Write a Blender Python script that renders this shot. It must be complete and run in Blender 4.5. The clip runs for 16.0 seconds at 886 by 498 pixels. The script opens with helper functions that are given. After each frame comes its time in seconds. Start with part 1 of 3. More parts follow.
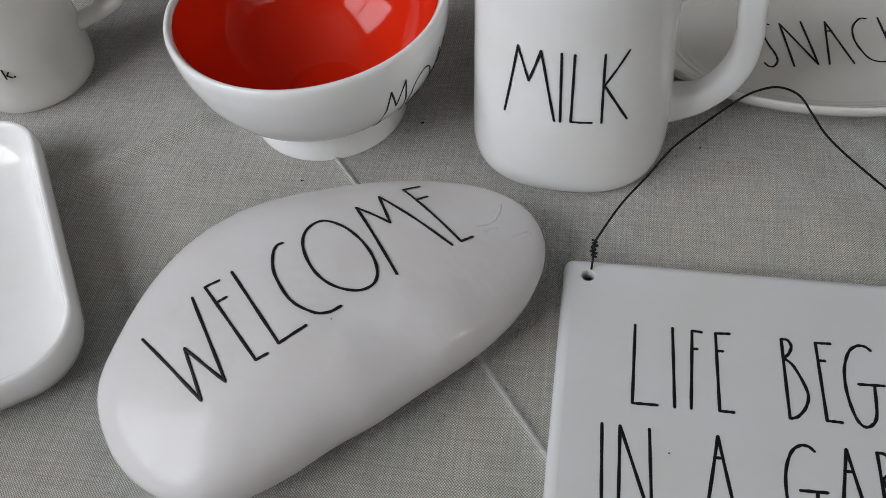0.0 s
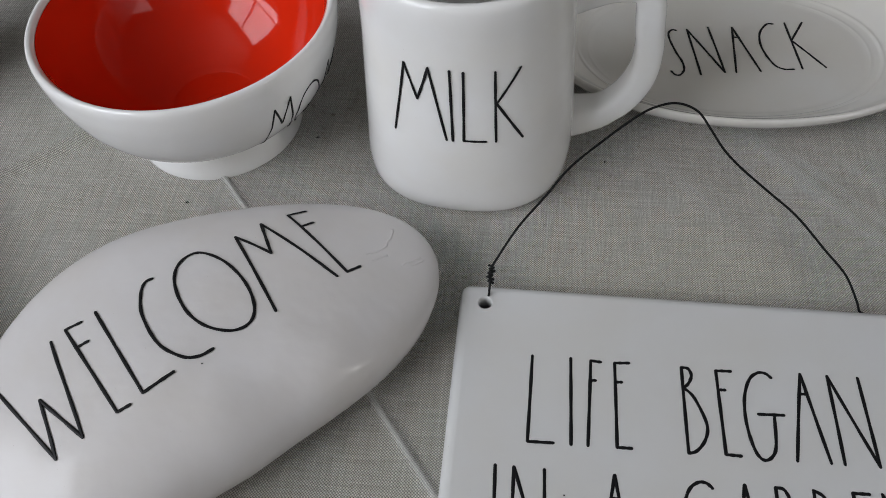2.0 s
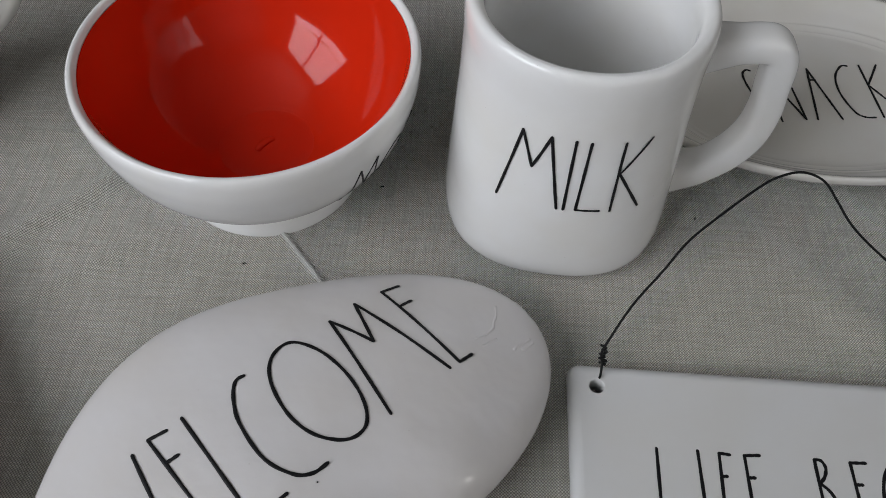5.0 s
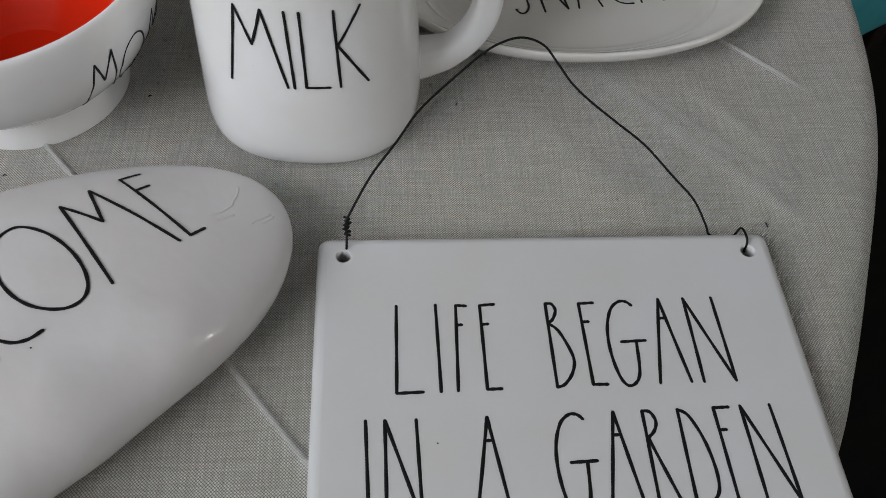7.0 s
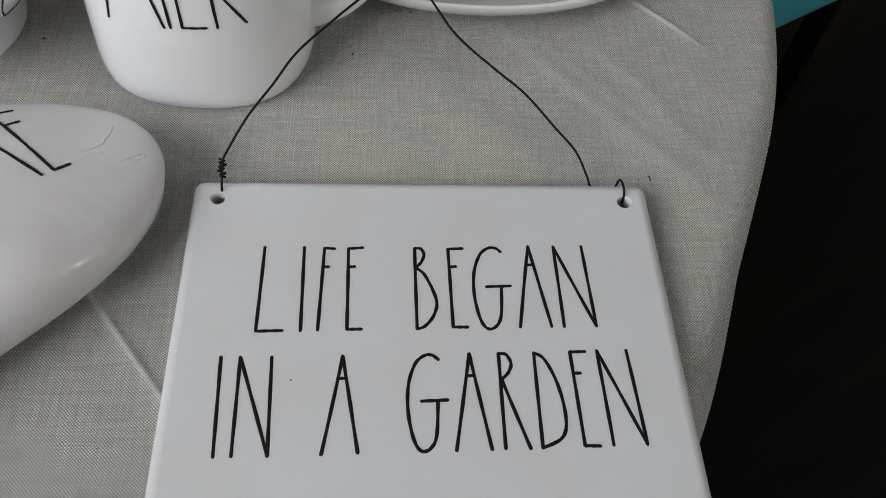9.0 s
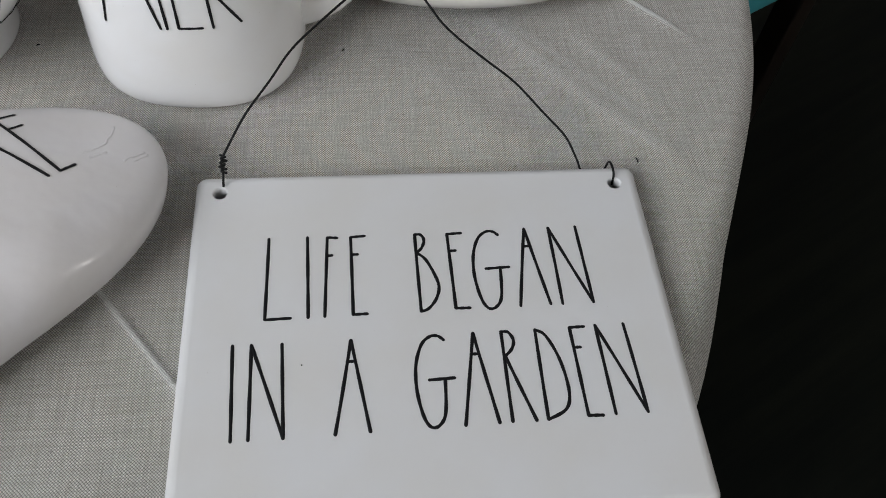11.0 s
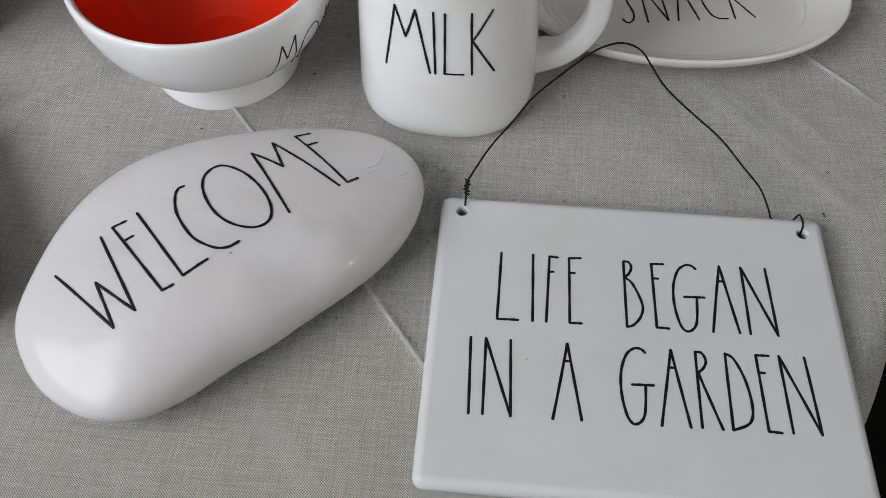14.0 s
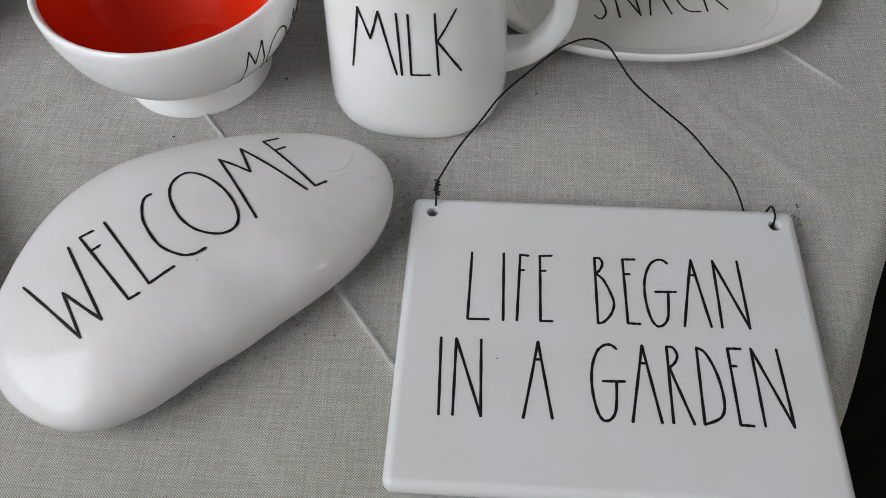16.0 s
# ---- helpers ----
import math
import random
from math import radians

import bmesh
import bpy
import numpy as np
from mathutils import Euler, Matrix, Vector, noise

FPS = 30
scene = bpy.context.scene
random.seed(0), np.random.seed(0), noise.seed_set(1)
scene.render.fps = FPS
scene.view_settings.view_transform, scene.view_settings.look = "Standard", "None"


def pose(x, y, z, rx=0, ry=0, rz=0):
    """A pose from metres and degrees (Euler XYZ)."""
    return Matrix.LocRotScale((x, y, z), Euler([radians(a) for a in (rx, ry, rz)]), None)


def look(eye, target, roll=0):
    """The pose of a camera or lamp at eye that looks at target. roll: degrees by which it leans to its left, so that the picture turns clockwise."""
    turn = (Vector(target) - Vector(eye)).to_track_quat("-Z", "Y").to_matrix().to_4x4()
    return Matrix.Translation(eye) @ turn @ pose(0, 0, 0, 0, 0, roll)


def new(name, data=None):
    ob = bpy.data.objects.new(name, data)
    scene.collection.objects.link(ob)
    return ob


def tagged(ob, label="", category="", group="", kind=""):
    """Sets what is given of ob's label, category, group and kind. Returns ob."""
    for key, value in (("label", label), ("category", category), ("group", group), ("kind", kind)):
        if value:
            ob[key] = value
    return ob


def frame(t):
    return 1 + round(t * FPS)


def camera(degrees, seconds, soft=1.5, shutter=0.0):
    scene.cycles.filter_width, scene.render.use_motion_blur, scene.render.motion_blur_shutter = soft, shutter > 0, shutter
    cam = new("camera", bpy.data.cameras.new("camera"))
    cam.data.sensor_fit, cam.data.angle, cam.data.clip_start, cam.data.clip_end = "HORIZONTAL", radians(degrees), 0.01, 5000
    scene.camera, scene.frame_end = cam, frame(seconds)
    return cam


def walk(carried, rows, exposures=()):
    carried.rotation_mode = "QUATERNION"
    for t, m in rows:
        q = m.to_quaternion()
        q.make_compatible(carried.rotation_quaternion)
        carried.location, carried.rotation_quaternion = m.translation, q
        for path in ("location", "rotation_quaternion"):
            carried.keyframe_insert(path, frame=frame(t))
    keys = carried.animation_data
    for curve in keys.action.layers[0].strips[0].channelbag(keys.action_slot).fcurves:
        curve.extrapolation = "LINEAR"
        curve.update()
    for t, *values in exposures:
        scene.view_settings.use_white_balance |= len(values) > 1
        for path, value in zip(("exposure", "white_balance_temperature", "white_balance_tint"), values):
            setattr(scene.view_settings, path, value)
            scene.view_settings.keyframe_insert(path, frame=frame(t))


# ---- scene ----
cam = camera(57.0, 16.0, soft=0.8)
# seconds, place in metres, turn in degrees
ROWS = [
    (0.0, -0.00375, -0.23941, 0.33609, 38.056, 4.774, 9.656),
    (0.5, -0.00615, -0.24423, 0.3382, 37.368, 3.93, 8.516),
    (1.0, 0.00561, -0.23164, 0.33918, 37.094, 3.413, 7.8),
    (1.5, 0.02152, -0.22471, 0.33584, 37.152, 2.894, 7.327),
    (2.0, 0.01822, -0.20654, 0.32846, 36.846, 2.585, 6.48),
    (2.5, -0.01145, -0.18107, 0.32417, 36.038, 2.612, 5.581),
    (3.0, -0.0427, -0.18206, 0.33354, 35.653, 2.034, 5.165),
    (5.5, -0.06612, -0.15274, 0.32673, 34.824, -2.256, 2.858),
    (6.0, -0.05557, -0.15499, 0.32322, 35.276, -2.323, 1.493),
    (6.5, -0.01056, -0.18068, 0.30977, 34.721, -2.293, -0.159),
    (7.0, 0.02421, -0.20324, 0.31312, 34.297, -2.123, -2.519),
    (7.5, 0.03863, -0.22603, 0.311, 34.42, -2.629, -3.317),
    (8.0, 0.04941, -0.23763, 0.30886, 33.839, -3.024, -2.687),
    (8.5, 0.06745, -0.22836, 0.31018, 33.136, -2.979, -1.772),
    (9.0, 0.07856, -0.21975, 0.30765, 32.997, -3.008, -1.667),
    (11.5, 0.06644, -0.23781, 0.31773, 33.321, -2.931, -4.654),
    (12.0, 0.05814, -0.24476, 0.32807, 33.535, -3.07, -2.898),
    (12.5, 0.02612, -0.24826, 0.33214, 33.794, -2.34, 0.512),
    (13.0, 0.00521, -0.24843, 0.33286, 34.158, -1.794, 2.785),
    (13.5, 0.0083, -0.25819, 0.35767, 34.002, -0.316, 4.648),
    (14.0, 0.01891, -0.27046, 0.37137, 34.187, 0.74, 5.249),
    (14.5, 0.02324, -0.27735, 0.37632, 34.324, 1.011, 5.147),
    (15.0, 0.02425, -0.28181, 0.37541, 34.433, 1.316, 4.991),
    (15.5, 0.02607, -0.27894, 0.37411, 34.308, 1.514, 4.737),
    (16.0, 0.03775, -0.26893, 0.36939, 34.339, 1.951, 4.216),
]

walk(cam, [(t, pose(x, y, z, rx, ry, rz)) for t, x, y, z, rx, ry, rz in ROWS],
     exposures=[(0.0, -0.01), (3.0, -0.04), (5.5, -0.15), (7.0, -0.02), (8.5, 0.09), (9.0, 0.21), (12.0, 0.29), (13.5, 0.20), (14.5, 0.23), (16.0, 0.24)])
# ---- light ----
# The room is turned by 30 degrees against the plaque: U runs along its long side, V across.
FLOOR_Z, CEILING_Z = -0.75, 1.85
ROOM = pose(0, 0, 0, 0, 0, 30)
U0, U1, V0, V1 = -1.4, 2.6, -1.6, 2.0
WINDOW_1 = (-0.75, 0.72, 0.56, 1.74)      # v from, v to, z from, z to, in the wall at U0
WINDOW_2 = (0.75, 1.70, 0.40, 1.50)        # u from, u to, z from, z to, in the wall at V0
WINDOW_3 = (0.52, 0.57, 0.20, 1.15)       # a narrow side light in the wall at V0

world = bpy.data.worlds.new("sky")
world.use_nodes = True
scene.world = world
sky = world.node_tree.nodes.new("ShaderNodeTexSky")
sky.sky_type, sky.sun_disc = "NISHITA", False
sky.sun_elevation, sky.sun_rotation = radians(40), radians(200)
world.node_tree.links.new(sky.outputs[0], world.node_tree.nodes["Background"].inputs[0])
world.node_tree.nodes["Background"].inputs[1].default_value = 0.06


def window_lamp(name, place, facing, wide, high, watts, colour):
    lamp = bpy.data.lights.new(name, "AREA")
    lamp.shape, lamp.size, lamp.size_y, lamp.energy, lamp.color = "RECTANGLE", wide, high, watts, colour
    ob = new(name, lamp)
    ob.matrix_world = ROOM @ look(place, Vector(place) + Vector(facing))
    return ob


SASH = (0.86, 0.02)   # the west window: brightest under this height, on one side of this place (v)
for v0, v1, z0, z1, watts in ((WINDOW_1[0], SASH[1], WINDOW_1[2], SASH[0], 7), (SASH[1], WINDOW_1[1], WINDOW_1[2], SASH[0], 5.5),
                              (WINDOW_1[0], WINDOW_1[1], SASH[0], WINDOW_1[3], 28)):
    window_lamp("window_light", (U0 - 0.06, (v0 + v1) / 2, (z0 + z1) / 2), (1, 0, 0), v1 - v0, z1 - z0, watts, (0.915, 0.945, 1.0))
window_lamp("window_light", ((WINDOW_2[0] + WINDOW_2[1]) / 2, V0 - 0.06, (WINDOW_2[2] + WINDOW_2[3]) / 2), (0, 1, 0),
            WINDOW_2[1] - WINDOW_2[0], WINDOW_2[3] - WINDOW_2[2], 6, (1.0, 0.98, 0.95))
window_lamp("curtain_gap_light", (1.22, V0 - 0.055, 0.45), (0, 1, 0), 0.06, 0.60, 7, (1.0, 0.97, 0.93))
window_lamp("window_light", ((WINDOW_3[0] + WINDOW_3[1]) / 2, V0 - 0.06, (WINDOW_3[2] + WINDOW_3[3]) / 2), (0, 1, 0),
            WINDOW_3[1] - WINDOW_3[0], WINDOW_3[3] - WINDOW_3[2], 9, (1.0, 0.97, 0.93))


# ---- materials ----
def material(name, colour, rough, metal=0.0, coat=0.0):
    m = bpy.data.materials.new(name)
    m.use_nodes = True
    p = m.node_tree.nodes["Principled BSDF"]
    p.inputs["Base Color"].default_value = (*colour, 1)
    p.inputs["Roughness"].default_value = rough
    p.inputs["Metallic"].default_value = metal
    p.inputs["Coat Weight"].default_value = coat
    p.inputs["Coat Roughness"].default_value = 0.06
    return m, m.node_tree, p


def node(tree, kind, **values):
    n = tree.nodes.new(kind)
    for k, v in values.items():
        n.inputs[k.replace("_", " ")].default_value = v
    return n


def mix_colour(tree, factor, a, b, blend="MIX"):
    n = tree.nodes.new("ShaderNodeMix")
    n.data_type, n.blend_type = "RGBA", blend
    for socket, value in ((n.inputs[0], factor), (n.inputs[6], a), (n.inputs[7], b)):
        if isinstance(value, bpy.types.NodeSocket):
            tree.links.new(value, socket)
        else:
            socket.default_value = value
    return n.outputs[2]


def maths(tree, operation, a, b=0.0):
    n = tree.nodes.new("ShaderNodeMath")
    n.operation = operation
    for socket, value in zip(n.inputs, (a, b)):
        if isinstance(value, bpy.types.NodeSocket):
            tree.links.new(value, socket)
        else:
            socket.default_value = value
    return n.outputs[0]


def spread(tree, value, low, high, to_low, to_high):
    n = node(tree, "ShaderNodeMapRange", From_Min=low, From_Max=high, To_Min=to_low, To_Max=to_high)
    tree.links.new(value, n.inputs[0])
    return n.outputs[0]


def coords(tree, scale=(1, 1, 1), turn=0.0):
    c = tree.nodes.new("ShaderNodeTexCoord")
    m = node(tree, "ShaderNodeMapping", Scale=scale, Rotation=(0, 0, radians(turn)))
    tree.links.new(c.outputs["Object"], m.inputs[0])
    return m.outputs[0]


def noise_of(tree, vector, scale, detail=3.0, rough=0.5):
    n = node(tree, "ShaderNodeTexNoise", Scale=scale, Detail=detail, Roughness=rough)
    tree.links.new(vector, n.inputs["Vector"])
    return n.outputs["Fac"]


def bump(tree, p, height, strength, distance):
    n = node(tree, "ShaderNodeBump", Strength=strength, Distance=distance)
    tree.links.new(height, n.inputs["Height"])
    tree.links.new(n.outputs[0], p.inputs["Normal"])


def ceramic(name, colour, rough, coat, wave=0.0006):
    """Glazed earthenware: cloudy tone, small pits, a slightly wavy skin."""
    m, tree, p = material(name, colour, rough, coat=coat)
    at = coords(tree)
    cloud = noise_of(tree, at, 28, 3)
    warm = tuple(c * k for c, k in zip(colour, (0.97, 0.955, 0.925)))
    tint = mix_colour(tree, spread(tree, cloud, 0.35, 0.7, 0, 1), (*colour, 1), (*warm, 1))
    pits = noise_of(tree, at, 900, 1)
    tint = mix_colour(tree, spread(tree, pits, 0.80, 0.84, 0, 0.35), tint, (0.32, 0.28, 0.22, 1))
    tree.links.new(tint, p.inputs["Base Color"])
    tree.links.new(spread(tree, noise_of(tree, at, 60, 4), 0.3, 0.7, rough * 0.92, rough * 1.1), p.inputs["Roughness"])
    skin = maths(tree, "ADD", noise_of(tree, at, 55, 2), maths(tree, "MULTIPLY", noise_of(tree, at, 420, 2), 0.05))
    bump(tree, p, skin, 0.5, wave)
    return m


WHITE_GLAZE = ceramic("white_glaze", (0.84, 0.838, 0.832), 0.07, 0.0)
STONE_GLAZE = ceramic("stone_glaze", (0.675, 0.655, 0.652), 0.42, 0.32, 0.0015)
STONE_GLAZE.node_tree.nodes["Principled BSDF"].inputs["Specular IOR Level"].default_value = 0.15
STONE_GLAZE.node_tree.nodes["Principled BSDF"].inputs["Coat Roughness"].default_value = 0.13
SATIN_GLAZE = ceramic("satin_glaze", (0.655, 0.656, 0.655), 0.38, 0.0, 0.0003)
RED_GLAZE = ceramic("red_glaze", (0.64, 0.024, 0.006), 0.07, 0.0, 0.0003)
RED_GLAZE.node_tree.nodes["Principled BSDF"].inputs["Specular IOR Level"].default_value = 0.28
CREAM_GLAZE = ceramic("cream_glaze", (0.775, 0.758, 0.722), 0.08, 0.0)
BARE_CLAY = ceramic("bare_clay", (0.46, 0.38, 0.30), 0.7, 0.0)
INK, ink_tree, ink_p = material("black_glaze_line", (0.006, 0.006, 0.007), 0.45)
ink_p.inputs["Specular IOR Level"].default_value = 0.25
bump(ink_tree, ink_p, noise_of(ink_tree, coords(ink_tree), 1500, 2), 0.3, 0.0002)


# Old ironed folds, fray and lit crests painted pale: start, end, half width, strength.
WORN_LIT_FOLDS = [
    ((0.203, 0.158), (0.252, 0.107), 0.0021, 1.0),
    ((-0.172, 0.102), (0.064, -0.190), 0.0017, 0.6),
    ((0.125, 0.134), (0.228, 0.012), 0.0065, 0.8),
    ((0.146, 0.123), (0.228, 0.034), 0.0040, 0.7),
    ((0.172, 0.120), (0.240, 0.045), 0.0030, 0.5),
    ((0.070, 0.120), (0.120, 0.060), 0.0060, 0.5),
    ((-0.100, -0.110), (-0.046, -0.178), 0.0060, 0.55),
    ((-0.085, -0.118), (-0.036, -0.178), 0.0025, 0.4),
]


def fold_wave(length):
    """How a fold strays from its straight line: one long bow, or a slight wobble."""
    return (math.pi / length, 0.0028) if length > 0.3 else (60, 0.0007 if length > 0.09 else 0.0)


def worn_lit(tree, start, end, half, much):
    """Strength of the painted fray and light along one fold."""
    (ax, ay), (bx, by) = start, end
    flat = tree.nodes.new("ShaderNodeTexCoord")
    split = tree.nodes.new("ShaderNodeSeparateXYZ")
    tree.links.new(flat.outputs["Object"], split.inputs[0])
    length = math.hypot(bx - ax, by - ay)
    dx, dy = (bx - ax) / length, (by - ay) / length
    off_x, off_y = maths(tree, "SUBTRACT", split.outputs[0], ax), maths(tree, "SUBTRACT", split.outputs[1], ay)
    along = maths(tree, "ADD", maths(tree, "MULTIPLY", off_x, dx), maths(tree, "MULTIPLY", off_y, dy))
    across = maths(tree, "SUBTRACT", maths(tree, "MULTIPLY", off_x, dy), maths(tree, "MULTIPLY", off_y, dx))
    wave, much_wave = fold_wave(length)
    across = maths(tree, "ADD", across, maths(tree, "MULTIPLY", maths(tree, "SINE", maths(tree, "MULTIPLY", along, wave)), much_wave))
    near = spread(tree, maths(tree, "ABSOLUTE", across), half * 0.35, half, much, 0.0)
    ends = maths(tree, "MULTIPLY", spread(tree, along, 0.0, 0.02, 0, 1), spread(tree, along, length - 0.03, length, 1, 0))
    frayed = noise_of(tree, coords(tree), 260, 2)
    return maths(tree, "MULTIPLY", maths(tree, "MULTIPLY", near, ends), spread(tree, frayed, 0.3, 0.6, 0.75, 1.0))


def linen():
    """Undyed linen: a plain weave of uneven threads, slubs and soft blotches."""
    m, tree, p = material("linen", (0.4, 0.39, 0.37), 0.85)
    p.inputs["Sheen Weight"].default_value = 0.3
    at = coords(tree, turn=44)
    pitch = 0.00185

    def threads(axis, warp_scale):
        split = tree.nodes.new("ShaderNodeSeparateXYZ")
        tree.links.new(at, split.inputs[0])
        wobble = maths(tree, "MULTIPLY", maths(tree, "SUBTRACT", noise_of(tree, at, warp_scale, 2), 0.5), 0.0012)
        along = maths(tree, "ADD", split.outputs[axis], wobble)
        return maths(tree, "SINE", maths(tree, "MULTIPLY", along, 2 * math.pi / pitch))

    warp, weft = threads(0, 130), threads(1, 150)
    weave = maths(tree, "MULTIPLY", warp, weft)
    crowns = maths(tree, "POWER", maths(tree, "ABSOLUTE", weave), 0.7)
    slub_a = noise_of(tree, coords(tree, (60, 1050, 1), 44), 1.0, 3, 0.6)
    slub_b = noise_of(tree, coords(tree, (1050, 60, 1), 44), 1.0, 3, 0.6)
    slub = maths(tree, "ADD", slub_a, slub_b)
    coarse = maths(tree, "ADD", noise_of(tree, coords(tree, (22, 520, 1), 44), 1.0, 2, 0.6), noise_of(tree, coords(tree, (520, 22, 1), 44), 1.0, 2, 0.6))
    slub = maths(tree, "ADD", maths(tree, "MULTIPLY", slub, 0.55), maths(tree, "MULTIPLY", coarse, 0.34))
    blotch = noise_of(tree, at, 14, 3)
    tone = mix_colour(tree, spread(tree, slub, 0.76, 1.02, 0, 1), (0.68, 0.648, 0.598, 1), (1.0, 0.972, 0.925, 1))
    for stretch in ((7, 800, 1), (800, 7, 1)):          # single thick pale threads
        thick = spread(tree, noise_of(tree, coords(tree, stretch, 44), 1.0, 1), 0.66, 0.76, 0.0, 0.6)
        tone = mix_colour(tree, thick, tone, (1.0, 0.99, 0.97, 1))
    # light caught on the pressed streaks, painted into the thread colour
    for line in WORN_LIT_FOLDS[2:]:
        tone = mix_colour(tree, worn_lit(tree, *line), tone, (1.0, 0.99, 0.97, 1))
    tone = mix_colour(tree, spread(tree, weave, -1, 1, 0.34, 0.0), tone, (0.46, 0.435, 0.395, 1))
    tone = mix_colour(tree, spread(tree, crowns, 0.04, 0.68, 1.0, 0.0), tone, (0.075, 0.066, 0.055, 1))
    tone = mix_colour(tree, spread(tree, blotch, 0.3, 0.7, 0.0, 0.16), tone, (0.50, 0.465, 0.415, 1))
    fleck = noise_of(tree, coords(tree, (500, 900, 1), 40), 1.0, 0)
    tone = mix_colour(tree, spread(tree, fleck, 0.80, 0.86, 0, 0.6), tone, (0.14, 0.12, 0.1, 1))
    # frayed white and lit edge of the two sharp creases, painted over the weave
    for line in WORN_LIT_FOLDS[:2]:
        tone = mix_colour(tree, worn_lit(tree, *line), tone, (0.88, 0.87, 0.85, 1))
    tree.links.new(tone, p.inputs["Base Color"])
    height = maths(tree, "ADD", crowns, maths(tree, "MULTIPLY", slub, 0.6))
    bump(tree, p, height, 0.9, 0.0008)
    return m


LINEN = linen()
WIRE, wire_tree, wire_p = material("black_wire", (0.007, 0.007, 0.007), 0.45, 0.0)
wire_p.inputs["Specular IOR Level"].default_value = 0.2
bump(wire_tree, wire_p, noise_of(wire_tree, coords(wire_tree), 1200, 2), 0.3, 0.0002)


def wood(name, dark, light, rough, scale):
    m, tree, p = material(name, light, rough)
    grain = noise_of(tree, coords(tree, (scale, scale * 14, scale)), 1.0, 5, 0.6)
    broad = noise_of(tree, coords(tree, (1.2, 6, 1)), 1.0, 2)
    mixed = mix_colour(tree, spread(tree, maths(tree, "ADD", grain, broad), 0.75, 1.25, 0, 1), (*dark, 1), (*light, 1))
    tree.links.new(mixed, p.inputs["Base Color"])
    bump(tree, p, grain, 0.3, 0.001)
    return m


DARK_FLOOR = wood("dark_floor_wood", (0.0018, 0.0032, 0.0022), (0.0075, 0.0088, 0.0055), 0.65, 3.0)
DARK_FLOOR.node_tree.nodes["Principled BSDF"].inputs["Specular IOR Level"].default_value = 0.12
TABLE_WOOD = wood("table_wood", (0.008, 0.006, 0.004), (0.02, 0.013, 0.009), 0.4, 6.0)


def plaster(name, colour):
    m, tree, p = material(name, colour, 0.85)
    at = coords(tree)
    shade = mix_colour(tree, spread(tree, noise_of(tree, at, 2.5, 3), 0.3, 0.7, 0, 1), (*colour, 1), (*(c * 0.93 for c in colour), 1))
    tree.links.new(shade, p.inputs["Base Color"])
    bump(tree, p, noise_of(tree, at, 120, 3), 0.3, 0.001)
    return m


WALL_PAINT = plaster("wall_paint", (0.42, 0.405, 0.385))
CEILING_PAINT = plaster("ceiling_paint", (0.36, 0.35, 0.335))
FRAME_PAINT = plaster("frame_paint", (0.30, 0.28, 0.26))
TEAL, teal_tree, teal_p = material("teal_fabric", (0.03, 0.20, 0.22), 0.7)
teal_tone = mix_colour(teal_tree, noise_of(teal_tree, coords(teal_tree), 40, 4), (0.04, 0.29, 0.33, 1), (0.055, 0.36, 0.40, 1))
teal_tree.links.new(teal_tone, teal_p.inputs["Base Color"])
bump(teal_tree, teal_p, noise_of(teal_tree, coords(teal_tree), 900, 2), 0.3, 0.0005)


# ---- building helpers ----
def part(name, bm, mat, parent=None, label="", smooth=True):
    """Links a bmesh as one mesh object, under a thing or a part if one is given."""
    me = bpy.data.meshes.new(name)
    bm.normal_update()
    bm.to_mesh(me)
    bm.free()
    for one in (mat if isinstance(mat, (list, tuple)) else [mat]):
        me.materials.append(one)
    if smooth:
        for f in me.polygons:
            f.use_smooth = True
    ob = new(name, me)
    if parent is not None:
        ob.parent = parent
    return tagged(ob, label)


def box(bm, x0, x1, y0, y1, z0, z1, edge=0.0):
    made = bmesh.ops.create_cube(bm, size=1.0)["verts"]
    for v in made:
        v.co = Vector((x0 if v.co.x < 0 else x1, y0 if v.co.y < 0 else y1, z0 if v.co.z < 0 else z1))
    if edge:
        edges = list({e for v in made for e in v.link_edges})
        bmesh.ops.bevel(bm, geom=edges, offset=edge, segments=3, profile=0.5, affect="EDGES")
    return bm


def loft(rings, close_start=True, close_end=True, bm=None):
    """Skins closed rings of points one after the other."""
    bm = bm or bmesh.new()
    made = [[bm.verts.new(p) for p in ring] for ring in rings]
    for a, b in zip(made, made[1:]):
        for i in range(len(a)):
            j = (i + 1) % len(a)
            bm.faces.new((a[i], a[j], b[j], b[i]))
    for ring, wanted, flip in ((made[0], close_start, True), (made[-1], close_end, False)):
        if wanted:
            centre = bm.verts.new(sum((v.co for v in ring), Vector()) / len(ring))
            for i in range(len(ring)):
                j = (i + 1) % len(ring)
                bm.faces.new((ring[j], ring[i], centre) if flip else (ring[i], ring[j], centre))
    return bm


def catmull(points, steps, closed=False):
    """A smooth line through the points."""
    pts = [Vector(p) for p in points]
    n = len(pts)
    get = (lambda i: pts[i % n]) if closed else (lambda i: pts[max(0, min(n - 1, i))])
    out = []
    for i in range(n if closed else n - 1):
        a, b, c, d = get(i - 1), get(i), get(i + 1), get(i + 2)
        for k in range(steps):
            t = k / steps
            out.append(0.5 * ((2 * b) + (c - a) * t + (2 * a - 5 * b + 4 * c - d) * t * t + (3 * b - a - 3 * c + d) * t ** 3))
    if not closed:
        out.append(pts[-1].copy())
    return out


